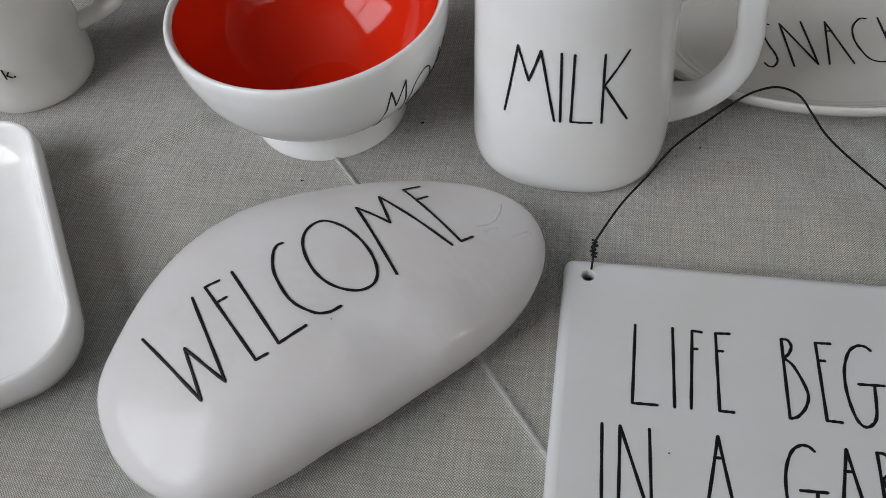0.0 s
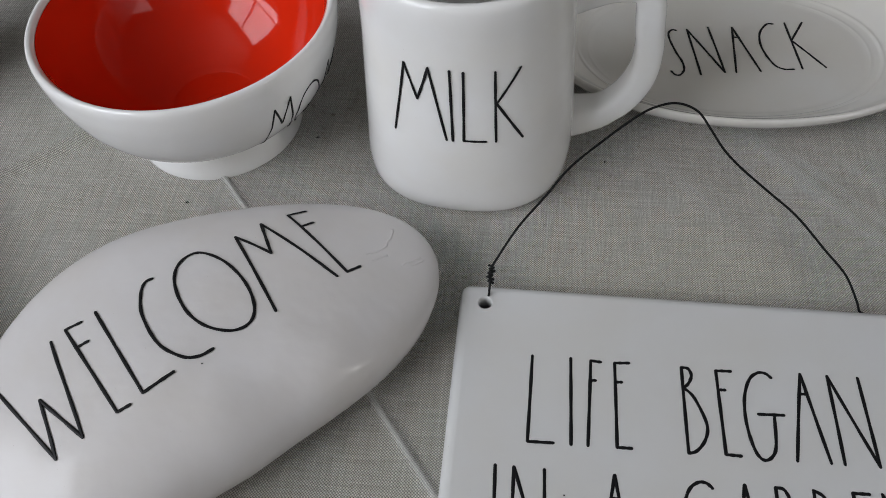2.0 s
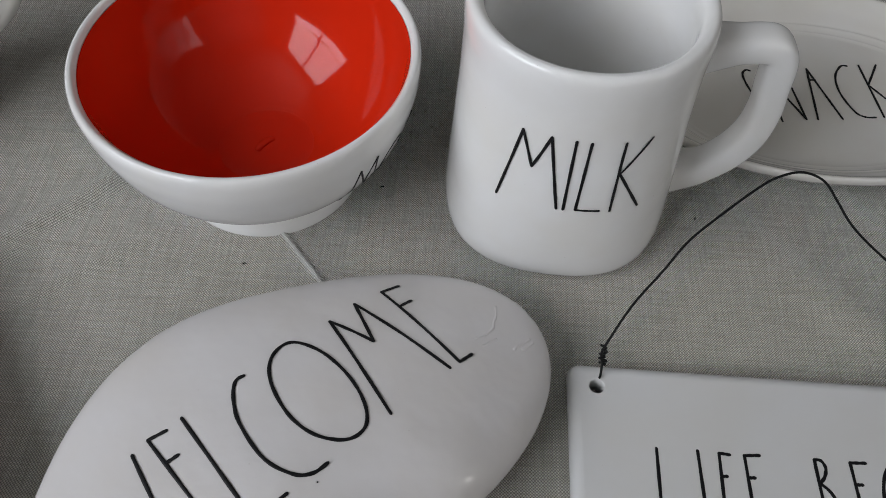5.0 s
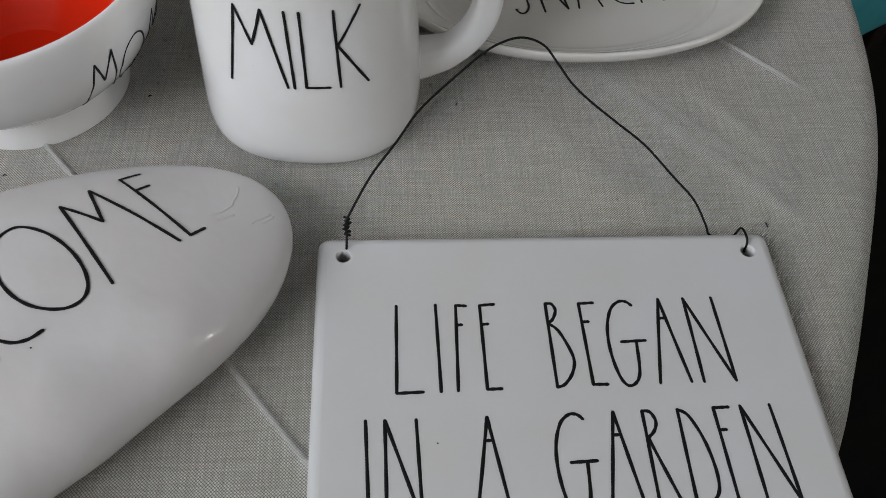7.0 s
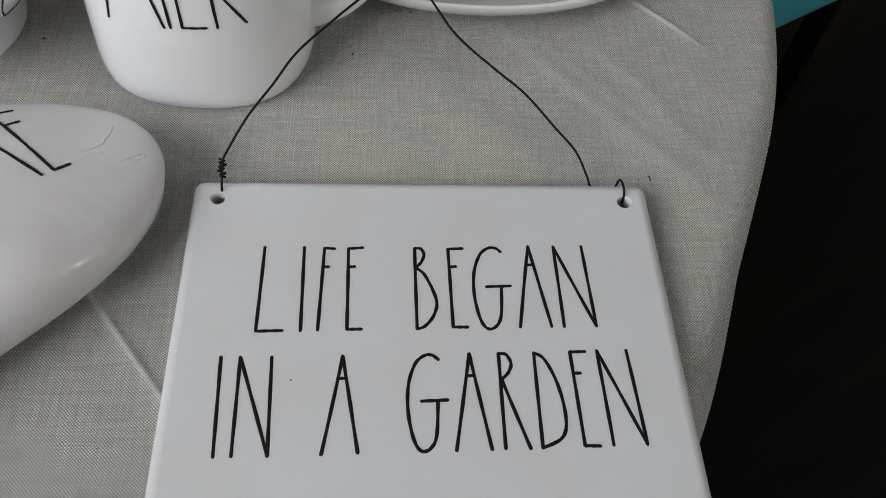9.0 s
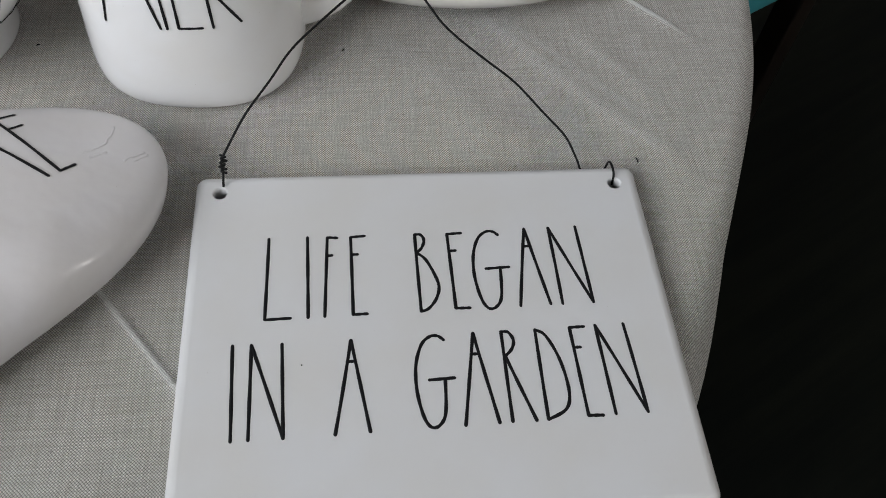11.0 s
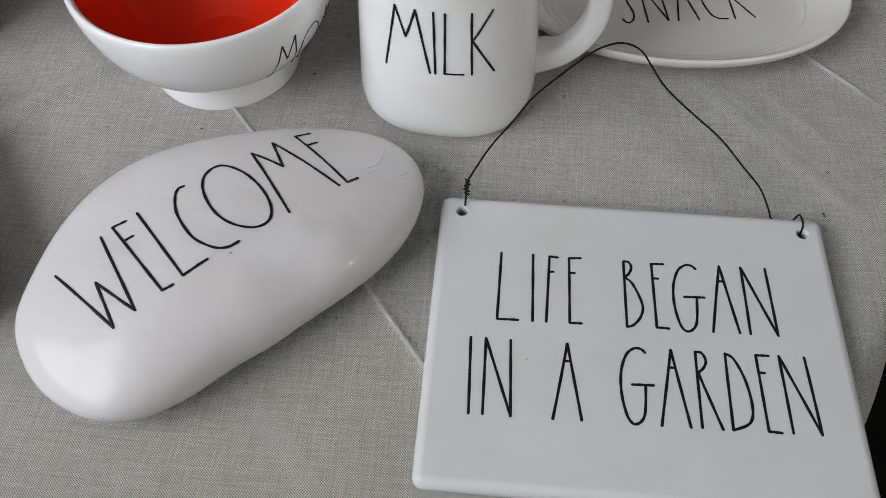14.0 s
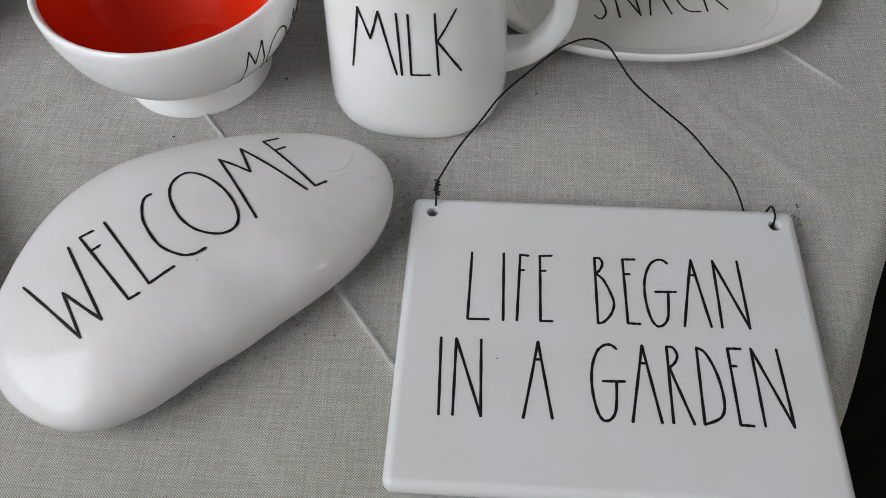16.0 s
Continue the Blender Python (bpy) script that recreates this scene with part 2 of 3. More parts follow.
def turned(profile, segments, centre, wobble=None, steps=5, ends=(True, True)):
    """A turned pot: a smooth profile of (radius, height) carried round an upright axis."""
    line = catmull([(r, z, 0) for r, z in profile], steps)
    rings = []
    for p in line:
        ring = []
        for k in range(segments):
            a = 2 * math.pi * k / segments
            f = wobble(a, p.y) if wobble else 1.0
            ring.append((centre[0] + max(p.x, 1e-5) * f * math.cos(a), centre[1] + max(p.x, 1e-5) * f * math.sin(a), p.y))
        rings.append(ring)
    return loft(rings, *ends)


def tube(points, radii, sides=14, bm=None, round_off=1.0):
    """A round rod along points; radii: one number, or (across, up) for each point;
    round_off under 1 squares its section."""
    bent = lambda v: math.copysign(abs(v) ** round_off, v)
    bm = bm or bmesh.new()
    rings = []
    n = len(points)
    side = None
    for i, p in enumerate(points):
        t = (points[min(i + 1, n - 1)] - points[max(i - 1, 0)]).normalized()
        if side is None:
            side = t.cross(Vector((0, 0, 1)) if abs(t.z) < 0.9 else Vector((0, 1, 0))).normalized()
        side = (side - side.dot(t) * t).normalized()
        up = side.cross(t)
        ra, rb = radii[i] if isinstance(radii, list) else (radii, radii)
        rings.append([p + side * ra * bent(math.cos(2 * math.pi * k / sides)) + up * rb * bent(math.sin(2 * math.pi * k / sides)) for k in range(sides)])
    return loft(rings, True, True, bm)


# ---- lettering ----
# Tall hand-drawn capitals in a unit cell: "l" strokes are straight, "c" strokes are curved.
GLYPHS = {
    "L": [("l", (0, 1), (0, 0)), ("l", (0, 0), (1, 0))],
    "I": [("l", (0, 1), (0, 0))],
    "F": [("l", (0, 1), (0, 0)), ("l", (0, 1), (1.0, 0.99)), ("l", (0, 0.757), (0.55, 0.76))],
    "E": [("l", (0, 1), (0, 0)), ("l", (0, 1), (1.05, 1.01)), ("l", (0, 0.762), (0.48, 0.766)), ("l", (0, 0), (1, 0))],
    "B": [("l", (0, 1), (0, 0)), ("c", (0, 1), (0.32, 0.99), (0.47, 0.91), (0.3, 0.81), (0.02, 0.75)),
          ("c", (0.02, 0.75), (0.5, 0.64), (1.0, 0.34), (0.86, 0.16), (0.4, 0.03), (0, 0))],
    "G": [("c", (0.94, 0.94), (0.76, 0.99), (0.5, 0.99), (0.2, 0.9), (-0.02, 0.68), (-0.05, 0.4), (0.1, 0.12), (0.32, 0.0), (0.6, 0.02), (0.8, 0.15), (0.88, 0.5)),
          ("l", (0.37, 0.5), (1.19, 0.505))],
    "A": [("l", (0, 0), (0.49, 1)), ("l", (0.49, 1), (1, 0)), ("l", (0.37, 0.76), (0.61, 0.76))],
    "N": [("l", (0, 1), (0, 0)), ("l", (0, 1), (1, 0)), ("l", (1, 0), (0.93, 1))],
    "R": [("l", (0, 1), (0, 0)), ("c", (0, 1), (0.32, 0.99), (0.5, 0.89), (0.36, 0.79), (0.05, 0.715)), ("l", (0.05, 0.715), (1, 0))],
    "D": [("l", (0, 1), (0, 0)), ("c", (0, 1), (0.42, 0.92), (0.85, 0.64), (1.02, 0.30), (0.8, 0.1), (0, 0))],
    "S": [("c", (0.34, 0.97), (0.14, 1.0), (0.0, 0.9), (0.1, 0.74), (0.55, 0.42), (0.92, 0.17), (0.86, 0.02), (0.6, 0.0), (0.36, 0.07))],
    "C": [("c", (0.72, 0.99), (0.42, 1.0), (0.12, 0.88), (0.0, 0.62), (0.1, 0.28), (0.42, 0.04), (1.0, 0.0))],
    "K": [("l", (0, 1), (0, 0)), ("l", (0.95, 1.0), (0.04, 0.56)), ("l", (0.04, 0.56), (1.0, 0.0))],
    "M": [("l", (0, 0), (0.25, 1)), ("l", (0.25, 1), (0.485, 0.55)), ("l", (0.485, 0.55), (0.71, 1)), ("l", (0.71, 1), (1, 0))],
    "O": [("c", (0.5, 1.0), (0.15, 0.85), (0.0, 0.5), (0.15, 0.15), (0.5, 0.0), (0.85, 0.15), (1.0, 0.5), (0.85, 0.85), (0.5, 1.0))],
    "W": [("l", (0, 1), (0, 0)), ("l", (0, 0), (0.81, 0.57)), ("l", (0.81, 0.57), (1, 0)), ("l", (1, 0), (2.31, 1.04))],
    "plate_S": [("c", (0.69, 0.98), (0.33, 1.0), (0.0, 0.93), (0.08, 0.77), (0.52, 0.5), (1.0, 0.28), (1.12, 0.11), (0.76, 0.0), (0.34, 0.01), (0.02, 0.09))],
    "plate_A": [("l", (0, 1), (0, 0)), ("l", (0, 1), (1, 0)), ("l", (0.02, 0.77), (0.26, 0.77))],
    "plate_C": [("c", (0.58, 1.01), (0.28, 1.0), (-0.08, 0.79), (-0.11, 0.47), (0.22, 0.12), (0.58, 0.01), (1.0, 0.0))],
    "plate_K": [("l", (0, 1), (0, 0)), ("l", (0.78, 0.99), (0.03, 0.62)), ("l", (0.04, 0.59), (1, 0))],
    "stone_M": [("l", (0, 0), (0, 1)), ("l", (0, 1), (0.34, 0.6)), ("l", (0.34, 0.6), (0.43, 1.02)), ("l", (0.43, 1.02), (1, 0))],
    "stone_C": [("c", (0, 1), (-0.55, 1.0), (-1.15, 0.90), (-1.7, 0.68), (-1.7, 0.32), (-0.9, 0.08), (0, 0), (1, 0))],
    "stone_O": [("c", (0.65, 0.92), (0.0, 1.0), (-0.47, 0.88), (-0.68, 0.58), (-0.52, 0.27), (0.0, 0.0), (0.59, -0.1), (1.0, 0.0),
                 (1.2, 0.27), (1.09, 0.62), (0.65, 0.92))],
    "stone_E": [("l", (0, 1), (0, 0)), ("l", (0, 1), (1.28, 0.98)), ("l", (0.05, 0.76), (0.95, 0.76)), ("l", (0, 0), (1, 0))],
}


def letter(char, cell, surface, parent, width=0.00130, height=0.00036):
    """One capital as raised black line on a surface. cell: origin, base and upright of its unit cell in mm; surface: (a, b) in mm to place and normal."""
    ox, oy, wx, wy, hx, hy = cell
    bm = bmesh.new()
    for kind, *pts in GLYPHS[char]:
        if kind == "c":
            line = catmull([(x, y, 0) for x, y in (pts[:-1] if pts[0] == pts[-1] else pts)], 9, pts[0] == pts[-1])
            line += line[:1] if pts[0] == pts[-1] else []
        else:
            a, b = (Vector((x, y, 0)) for x, y in pts)
            count = 14
            bend = random.uniform(-0.008, 0.008)
            line = [a.lerp(b, k / count) + Vector((bend * math.sin(math.pi * k / count), 0, 0)) for k in range(count + 1)]
        spots = [surface(ox + p.x * wx + p.y * hx, oy + p.x * wy + p.y * hy) for p in line]
        n = len(spots)
        rings = []
        for i, (p, up) in enumerate(spots):
            t = (spots[min(i + 1, n - 1)][0] - spots[max(i - 1, 0)][0]).normalized()
            side = t.cross(up).normalized()
            w = width * 0.5 * (1 + 0.10 * math.sin(i * 0.9 + ox))
            ring = [p + side * w * math.cos(k * math.pi / 4) + up * height * 0.5 * math.sin(k * math.pi / 4) for k in range(8)]
            if i == 0:
                rings.append([p - t * w * 0.8 + (q - p) * 0.45 for q in ring])
            rings.append(ring)
            if i == n - 1:
                rings.append([p + t * w * 0.8 + (q - p) * 0.45 for q in ring])
        loft(rings, True, True, bm)
    return part("letter", bm, INK, parent, "fired black hand-drawn capital letter")


def speck(place, size, parent):
    """A burnt dot in the glaze."""
    bm = bmesh.new()
    bmesh.ops.create_icosphere(bm, subdivisions=1, radius=size, matrix=Matrix.Translation(place) @ Matrix.Diagonal((1, 1, 0.35, 1)))
    return part("glaze_speck", bm, INK, parent, "tiny dark speck in the glaze")


# ---- structure ----
def setting(name, bm, mat, label, category, smooth=False):
    ob = part(name, bm, mat, None, label, smooth)
    ob.matrix_world = ROOM
    return tagged(ob, category=category, kind="structure")


def wall_with_openings(along_u, fixed0, fixed1, a0, a1, openings):
    """A wall slab of real thickness, built of the pieces round its openings, which lie side by side."""
    bm = bmesh.new()

    def slab(p0, p1, z0, z1):
        if along_u:
            box(bm, p0, p1, fixed0, fixed1, z0, z1)
        else:
            box(bm, fixed0, fixed1, p0, p1, z0, z1)

    at = a0
    for o0, o1, z0, z1 in sorted(openings):
        slab(at, o0, FLOOR_Z, CEILING_Z)
        slab(o0, o1, FLOOR_Z, z0)
        slab(o0, o1, z1, CEILING_Z)
        at = o1
    slab(at, a1, FLOOR_Z, CEILING_Z)
    return bm


THICK = 0.14
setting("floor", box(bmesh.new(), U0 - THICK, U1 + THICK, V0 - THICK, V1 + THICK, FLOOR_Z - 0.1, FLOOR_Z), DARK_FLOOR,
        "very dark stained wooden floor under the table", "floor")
setting("ceiling", box(bmesh.new(), U0 - THICK, U1 + THICK, V0 - THICK, V1 + THICK, CEILING_Z, CEILING_Z + 0.1), CEILING_PAINT,
        "plain white painted ceiling", "ceiling")
setting("wall_west", wall_with_openings(False, U0 - THICK, U0, V0 - THICK, V1 + THICK, [WINDOW_1]), WALL_PAINT,
        "plain pale wall with a wide window", "wall")
setting("wall_south", wall_with_openings(True, V0 - THICK, V0, U0, U1, [WINDOW_2, WINDOW_3]), WALL_PAINT,
        "plain pale wall with a window and a narrow side light", "wall")
setting("wall_east", wall_with_openings(False, U1, U1 + THICK, V0 - THICK, V1 + THICK, []), WALL_PAINT, "plain pale wall", "wall")
setting("wall_north", wall_with_openings(True, V1, V1 + THICK, U0, U1, []), WALL_PAINT, "plain pale wall", "wall")


def window(name, along_u, at, extent, bars_across, bars_up, label):
    """Frame, glazing bars and panes in a wall opening. at: the wall's inner face."""
    a0, a1, z0, z1 = extent
    top = tagged(new(name), label, "window", kind="structure")
    top.matrix_world = ROOM

    def bar(p0, p1, q0, q1, d0, d1, kind, mat=FRAME_PAINT):
        bm = bmesh.new()
        if along_u:
            box(bm, p0, p1, at - d1, at - d0, q0, q1)
        else:
            box(bm, at - d1, at - d0, p0, p1, q0, q1)
        return part(kind, bm, mat, top, "", False)

    w = 0.035
    bar(a0, a1, z0, z0 + w, 0.005, 0.05, "window_frame")
    bar(a0, a1, z1 - w, z1, 0.005, 0.05, "window_frame")
    bar(a0, a0 + w, z0 + w, z1 - w, 0.005, 0.05, "window_frame")
    bar(a1 - w, a1, z0 + w, z1 - w, 0.005, 0.05, "window_frame")
    for a in bars_across:
        bar(a - 0.022, a + 0.022, z0 + w, z1 - w, 0.012, 0.036, "glazing_bar")
    for z in bars_up:
        bar(a0 + w, a1 - w, z - 0.012, z + 0.012, 0.014, 0.034, "glazing_bar")
    return top


window("window_1", False, U0, WINDOW_1, [-0.03], [0.76], "wide window with dark glazing bars, daylight behind")
window("window_2", True, V0, WINDOW_2, [1.31], [], "window with dim daylight behind")
window("window_3", True, V0, WINDOW_3, [], [], "narrow bright side light beside the window")

# ---- table and cloth ----
TABLE_X, TABLE_Y, TABLE_R = -0.311, 0.255, 0.6225
table = tagged(new("round_table"), "round wooden pedestal table hidden under a linen cloth", "table")
table.location = (TABLE_X, TABLE_Y, FLOOR_Z)
TOP_Z = -FLOOR_Z - 0.004
part("tabletop", turned([(0.0, TOP_Z - 0.028), (0.3, TOP_Z - 0.028), (0.595, TOP_Z - 0.028), (0.601, TOP_Z - 0.016), (0.595, TOP_Z - 0.004), (0.5, TOP_Z - 0.004), (0.0, TOP_Z - 0.004)],
     96, (0, 0), steps=3), TABLE_WOOD, table)
part("pedestal", turned([(0.0, 0.05), (0.06, 0.05), (0.07, 0.2), (0.045, 0.4), (0.06, 0.6), (0.09, 0.71), (0.0, 0.714)], 32, (0, 0)), TABLE_WOOD, table)
for turn in (45, 135, 225, 315):
    a = radians(turn)
    ways = [Vector((r * math.cos(a), r * math.sin(a), z)) for r, z in ((0.03, 0.12), (0.16, 0.1), (0.3, 0.04), (0.38, 0.018))]
    part("leg", tube(catmull(ways, 5), 0.018, 10), TABLE_WOOD, table)

# Creases: start, end, half width, height of each raised fold of the cloth.
CREASES = [
    ((-0.172, 0.102), (0.064, -0.190), 0.0015, 0.0018),
    ((-0.172, 0.102), (0.064, -0.190), 0.0075, 0.0012),
    ((0.203, 0.158), (0.252, 0.107), 0.0014, 0.0022),
    ((0.203, 0.158), (0.252, 0.107), 0.0050, 0.0006),
    ((0.128, 0.132), (0.230, 0.010), 0.0100, 0.0012),
    ((0.128, 0.132), (0.230, 0.010), 0.0030, 0.0006),
    ((0.146, 0.123), (0.228, 0.034), 0.0028, 0.0007),
    ((0.180, 0.130), (0.238, 0.030), 0.0060, 0.0012),
    ((0.215, 0.120), (0.262, 0.060), 0.0070, 0.0010),
    ((0.060, 0.110), (0.150, 0.030), 0.0140, 0.0020),
    ((-0.330, 0.018), (-0.222, 0.114), 0.0055, 0.0062),
    ((-0.325, 0.005), (-0.270, 0.058), 0.0040, 0.0052),
    ((-0.278, 0.016), (-0.205, 0.074), 0.0040, 0.0022),
    ((-0.300, 0.060), (-0.180, 0.060), 0.0140, 0.0020),
    ((-0.300, 0.160), (-0.230, 0.095), 0.0110, 0.0020),
    ((-0.150, -0.170), (0.000, -0.130), 0.0120, 0.0012),
    ((0.170, -0.170), (0.235, -0.050), 0.0120, -0.0020),
]


def crease_height(x, y):
    h = 0.0
    for (ax, ay), (bx, by), half, rise in CREASES:
        dx, dy = bx - ax, by - ay
        length = math.hypot(dx, dy)
        s = ((x - ax) * dx + (y - ay) * dy) / length
        d = ((x - ax) * dy - (y - ay) * dx) / length
        wave, much_wave = fold_wave(length)
        d += much_wave * math.sin(s * wave)
        if -0.03 < s < length + 0.03 and abs(d) < half * 4:
            ends = min(1.0, max(0.0, s / 0.03 + 0.3)) * min(1.0, max(0.0, (length - s) / 0.03 + 0.3))
            h += rise * ends * math.exp(-(d / half) ** 2)
    return h


def tablecloth():
    fine = np.linspace(radians(-118), radians(18), 900, endpoint=False)
    coarse = np.linspace(radians(18), radians(242), 240, endpoint=False)
    angles = [float(a) for a in (*fine, *coarse)]
    radii = list(np.linspace(0.004, 0.30, 84)) + list(np.linspace(0.302, TABLE_R - 0.016, 184))
    rings = []
    pull = lambda a: -0.0046 * math.exp(-((a + 0.42) / 0.125) ** 2)      # the cloth is drawn in here
    for flat in radii:
        ring = []
        for a in angles:
            r = flat * (1 + pull(a) / TABLE_R)
            x, y = TABLE_X + r * math.cos(a), TABLE_Y + r * math.sin(a)
            z = crease_height(x, y) + 0.0005 * noise.noise(Vector((x * 16, y * 16, 3.0)))
            ring.append((x, y, z))
        rings.append(ring)
    for k in range(1, 9):                      # over the rim
        b = radians(k * 10.5)
        r, z = TABLE_R - 0.016 + 0.016 * math.sin(b), -0.016 + 0.016 * math.cos(b)
        rings.append([(TABLE_X + (r + pull(a)) * math.cos(a), TABLE_Y + (r + pull(a)) * math.sin(a), z) for a in angles])
    for k in range(1, 21):                     # the hanging skirt, in soft folds
        drop = k / 20
        ring = []
        for a in angles:
            fold = math.cos(14 * (a + 0.55))
            r = TABLE_R + pull(a) - 0.004 * drop + drop ** 0.7 * (0.013 + 0.030 * fold)
            ring.append((TABLE_X + r * math.cos(a), TABLE_Y + r * math.sin(a), -0.0165 - 0.20 * drop))
        rings.append(ring)
    return loft(rings, True, False)


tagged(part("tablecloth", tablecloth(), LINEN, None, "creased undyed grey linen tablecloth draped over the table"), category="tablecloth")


# ---- bowl ----
def red_bowl():
    cx, cy = -0.1630, 0.1190
    bowl = tagged(new("footed_bowl"), "white footed ceramic bowl with bright red glazed inside", "bowl")
    outer = [(0.0460, 0.0), (0.0469, 0.0022), (0.0456, 0.0090), (0.0438, 0.0138), (0.0445, 0.0158), (0.0510, 0.0210), (0.0625, 0.0315),
             (0.0712, 0.0455), (0.0762, 0.0620), (0.0776, 0.0720), (0.0776, 0.0768), (0.0765, 0.0790), (0.0746, 0.0789), (0.0730, 0.0768)]
    wob = lambda a, z: 1 + 0.004 * math.sin(2 * a + 1) + 0.003 * math.sin(3 * a)
    line = [(0.0, 0.006), (0.037, 0.006), (0.0405, 0.0), *outer]
    bm = turned(line, 128, (cx, cy), wob, ends=(True, False))
    part("body", bm, WHITE_GLAZE, bowl)
    part("foot_ring", turned([(0.0440, 0.0001), (0.0458, 0.0001), (0.0466, 0.0003), (0.0467, 0.0009), (0.0445, 0.0012)], 128, (cx, cy), wob, 2), BARE_CLAY, bowl, "unglazed tan foot edge")
    inner = [(0.0728, 0.0766), (0.0719, 0.0737)]
    for k in range(1, 9):
        b = radians(9 + k * 7.0)
        inner.append((0.0724 * math.cos(b), 0.0835 - 0.0712 * math.sin(b)))
    inner += [(0.0262, 0.0172), (0.0243, 0.0164), (0.0225, 0.0160), (0.012, 0.0156), (0.0, 0.0155)]      # the flat foot inside
    part("lining", turned(inner, 128, (cx, cy), wob, 4, (False, True)), RED_GLAZE, bowl, "glossy bright red glazed inside")

    def surface(a, b):
        """a: degrees round the bowl, b: degrees under its rim's plane."""
        az, el = radians(a), radians(b)
        z = 0.084 + 0.0762 * math.sin(el)
        r = float(np.interp(z, [p[1] for p in outer[5:11]], [p[0] for p in outer[5:11]]))
        n = Vector((math.cos(el) * math.cos(az), math.cos(el) * math.sin(az), math.sin(el)))
        r *= wob(az, z)
        return Vector((cx + r * math.cos(az), cy + r * math.sin(az), z)) + n * 0.0004, n

    drop = [Vector((cx + x, cy + y, 0.0156)) for x, y in ((0.0030, 0.0045), (0.0000, 0.0030), (-0.0028, -0.0005), (-0.0040, -0.0045))]
    line = catmull(drop, 5)
    part("glaze_drip", tube(line, [(0.0006 + 0.0016 * math.sin(math.pi * (0.12 + 0.8 * i / len(line))), 0.0011) for i in range(len(line))], 12), RED_GLAZE, bowl, "small thick run of red glaze")
    letter("M", (-46.5, -49, 16, 4, 1, 29), surface, bowl, 0.0011)
    letter("O", (-29.5, -46, 15, 0, 0, 26), surface, bowl, 0.0011)
    letter("M", (-12.5, -46, 16.5, 0, 0, 26), surface, bowl, 0.0011)
    return bowl


red_bowl()


# ---- mugs ----
def handle_line(points, centre, azimuth, base_z=0.0):
    a = radians(azimuth)
    return [Vector((centre[0] + r * math.cos(a), centre[1] + r * math.sin(a), z + base_z)) for r, z in points]


def milk_mug():
    cx, cy = -0.0168, 0.1119
    mug = tagged(new("mug"), "white glazed ceramic mug lettered in black on linen", "mug")
    outer = [(0.0492, 0.0), (0.0525, 0.0016), (0.0545, 0.0058), (0.0553, 0.0130), (0.0551, 0.0220), (0.0541, 0.0380), (0.0526, 0.0600), (0.0510, 0.0850),
             (0.0503, 0.1050), (0.0505, 0.1170), (0.0500, 0.1232), (0.0480, 0.1258), (0.0450, 0.1250), (0.0430, 0.1212)]
    wob = lambda a, z: 1 + (0.010 + 0.036 * math.cos(4 * a + 3.4)) * (1 - min(z / 0.10, 1) * 0.85) + 0.004 * math.sin(2 * a + 2)
    line = [(0.0, 0.002), (0.042, 0.002), *outer, (0.0430, 0.1100), (0.0444, 0.0850), (0.0472, 0.0500), (0.0474, 0.0260), (0.0440, 0.0130), (0.0350, 0.0072), (0.0, 0.0065)]
    part("body", turned(line, 128, (cx, cy), wob), WHITE_GLAZE, mug)
    part("foot_ring", turned([(0.0480, 0.0001), (0.0496, 0.0001), (0.0508, 0.0004), (0.0514, 0.0010), (0.0490, 0.0014)], 128, (cx, cy), wob, 2), BARE_CLAY, mug, "unglazed tan foot edge")
    way = [(0.0470, 0.1000), (0.0600, 0.1030), (0.0735, 0.1045), (0.0800, 0.1026), (0.0835, 0.0955), (0.0850, 0.0820), (0.0866, 0.0690), (0.0856, 0.0530), (0.0793, 0.0385),
           (0.0690, 0.0280), (0.0580, 0.0240), (0.0490, 0.0225)]
    line = catmull(handle_line(way, (cx, cy), 1.5), 6)
    n = len(line)
    radii = []
    for i in range(n):
        f = i / (n - 1)
        flare = 0.0025 * max(0, 1 - f / 0.12) + 0.0030 * max(0, (f - 0.80) / 0.20)
        radii.append((0.0082 + flare, 0.0068 + flare))
    part("handle", tube(line, radii, 28, None, 0.58), WHITE_GLAZE, mug)

    def surface(a, b):
        """a: mm round the wall from its front, b: mm over the table."""
        az = a * 0.001 / 0.0535 - math.pi / 2
        z = b * 0.001
        r = float(np.interp(z, [p[1] for p in outer[4:10]], [p[0] for p in outer[4:10]])) * wob(az, z)
        n = Vector((math.cos(az), math.sin(az), 0.02))
        return Vector((cx + r * math.cos(az), cy + r * math.sin(az), z)) + n * 0.0003, n

    letter("M", (-33.3, 52.6, 27.2, 1.4, 0, 40.8), surface, mug)
    letter("I", (-3.1, 54.0, 5, 0, -0.6, 40.4), surface, mug)
    letter("L", (2.2, 54.4, 10.4, -0.6, 0.5, 39.5), surface, mug)
    letter("K", (17.4, 53.2, 12.9, -0.5, 0, 40.0), surface, mug)
    return mug


milk_mug()


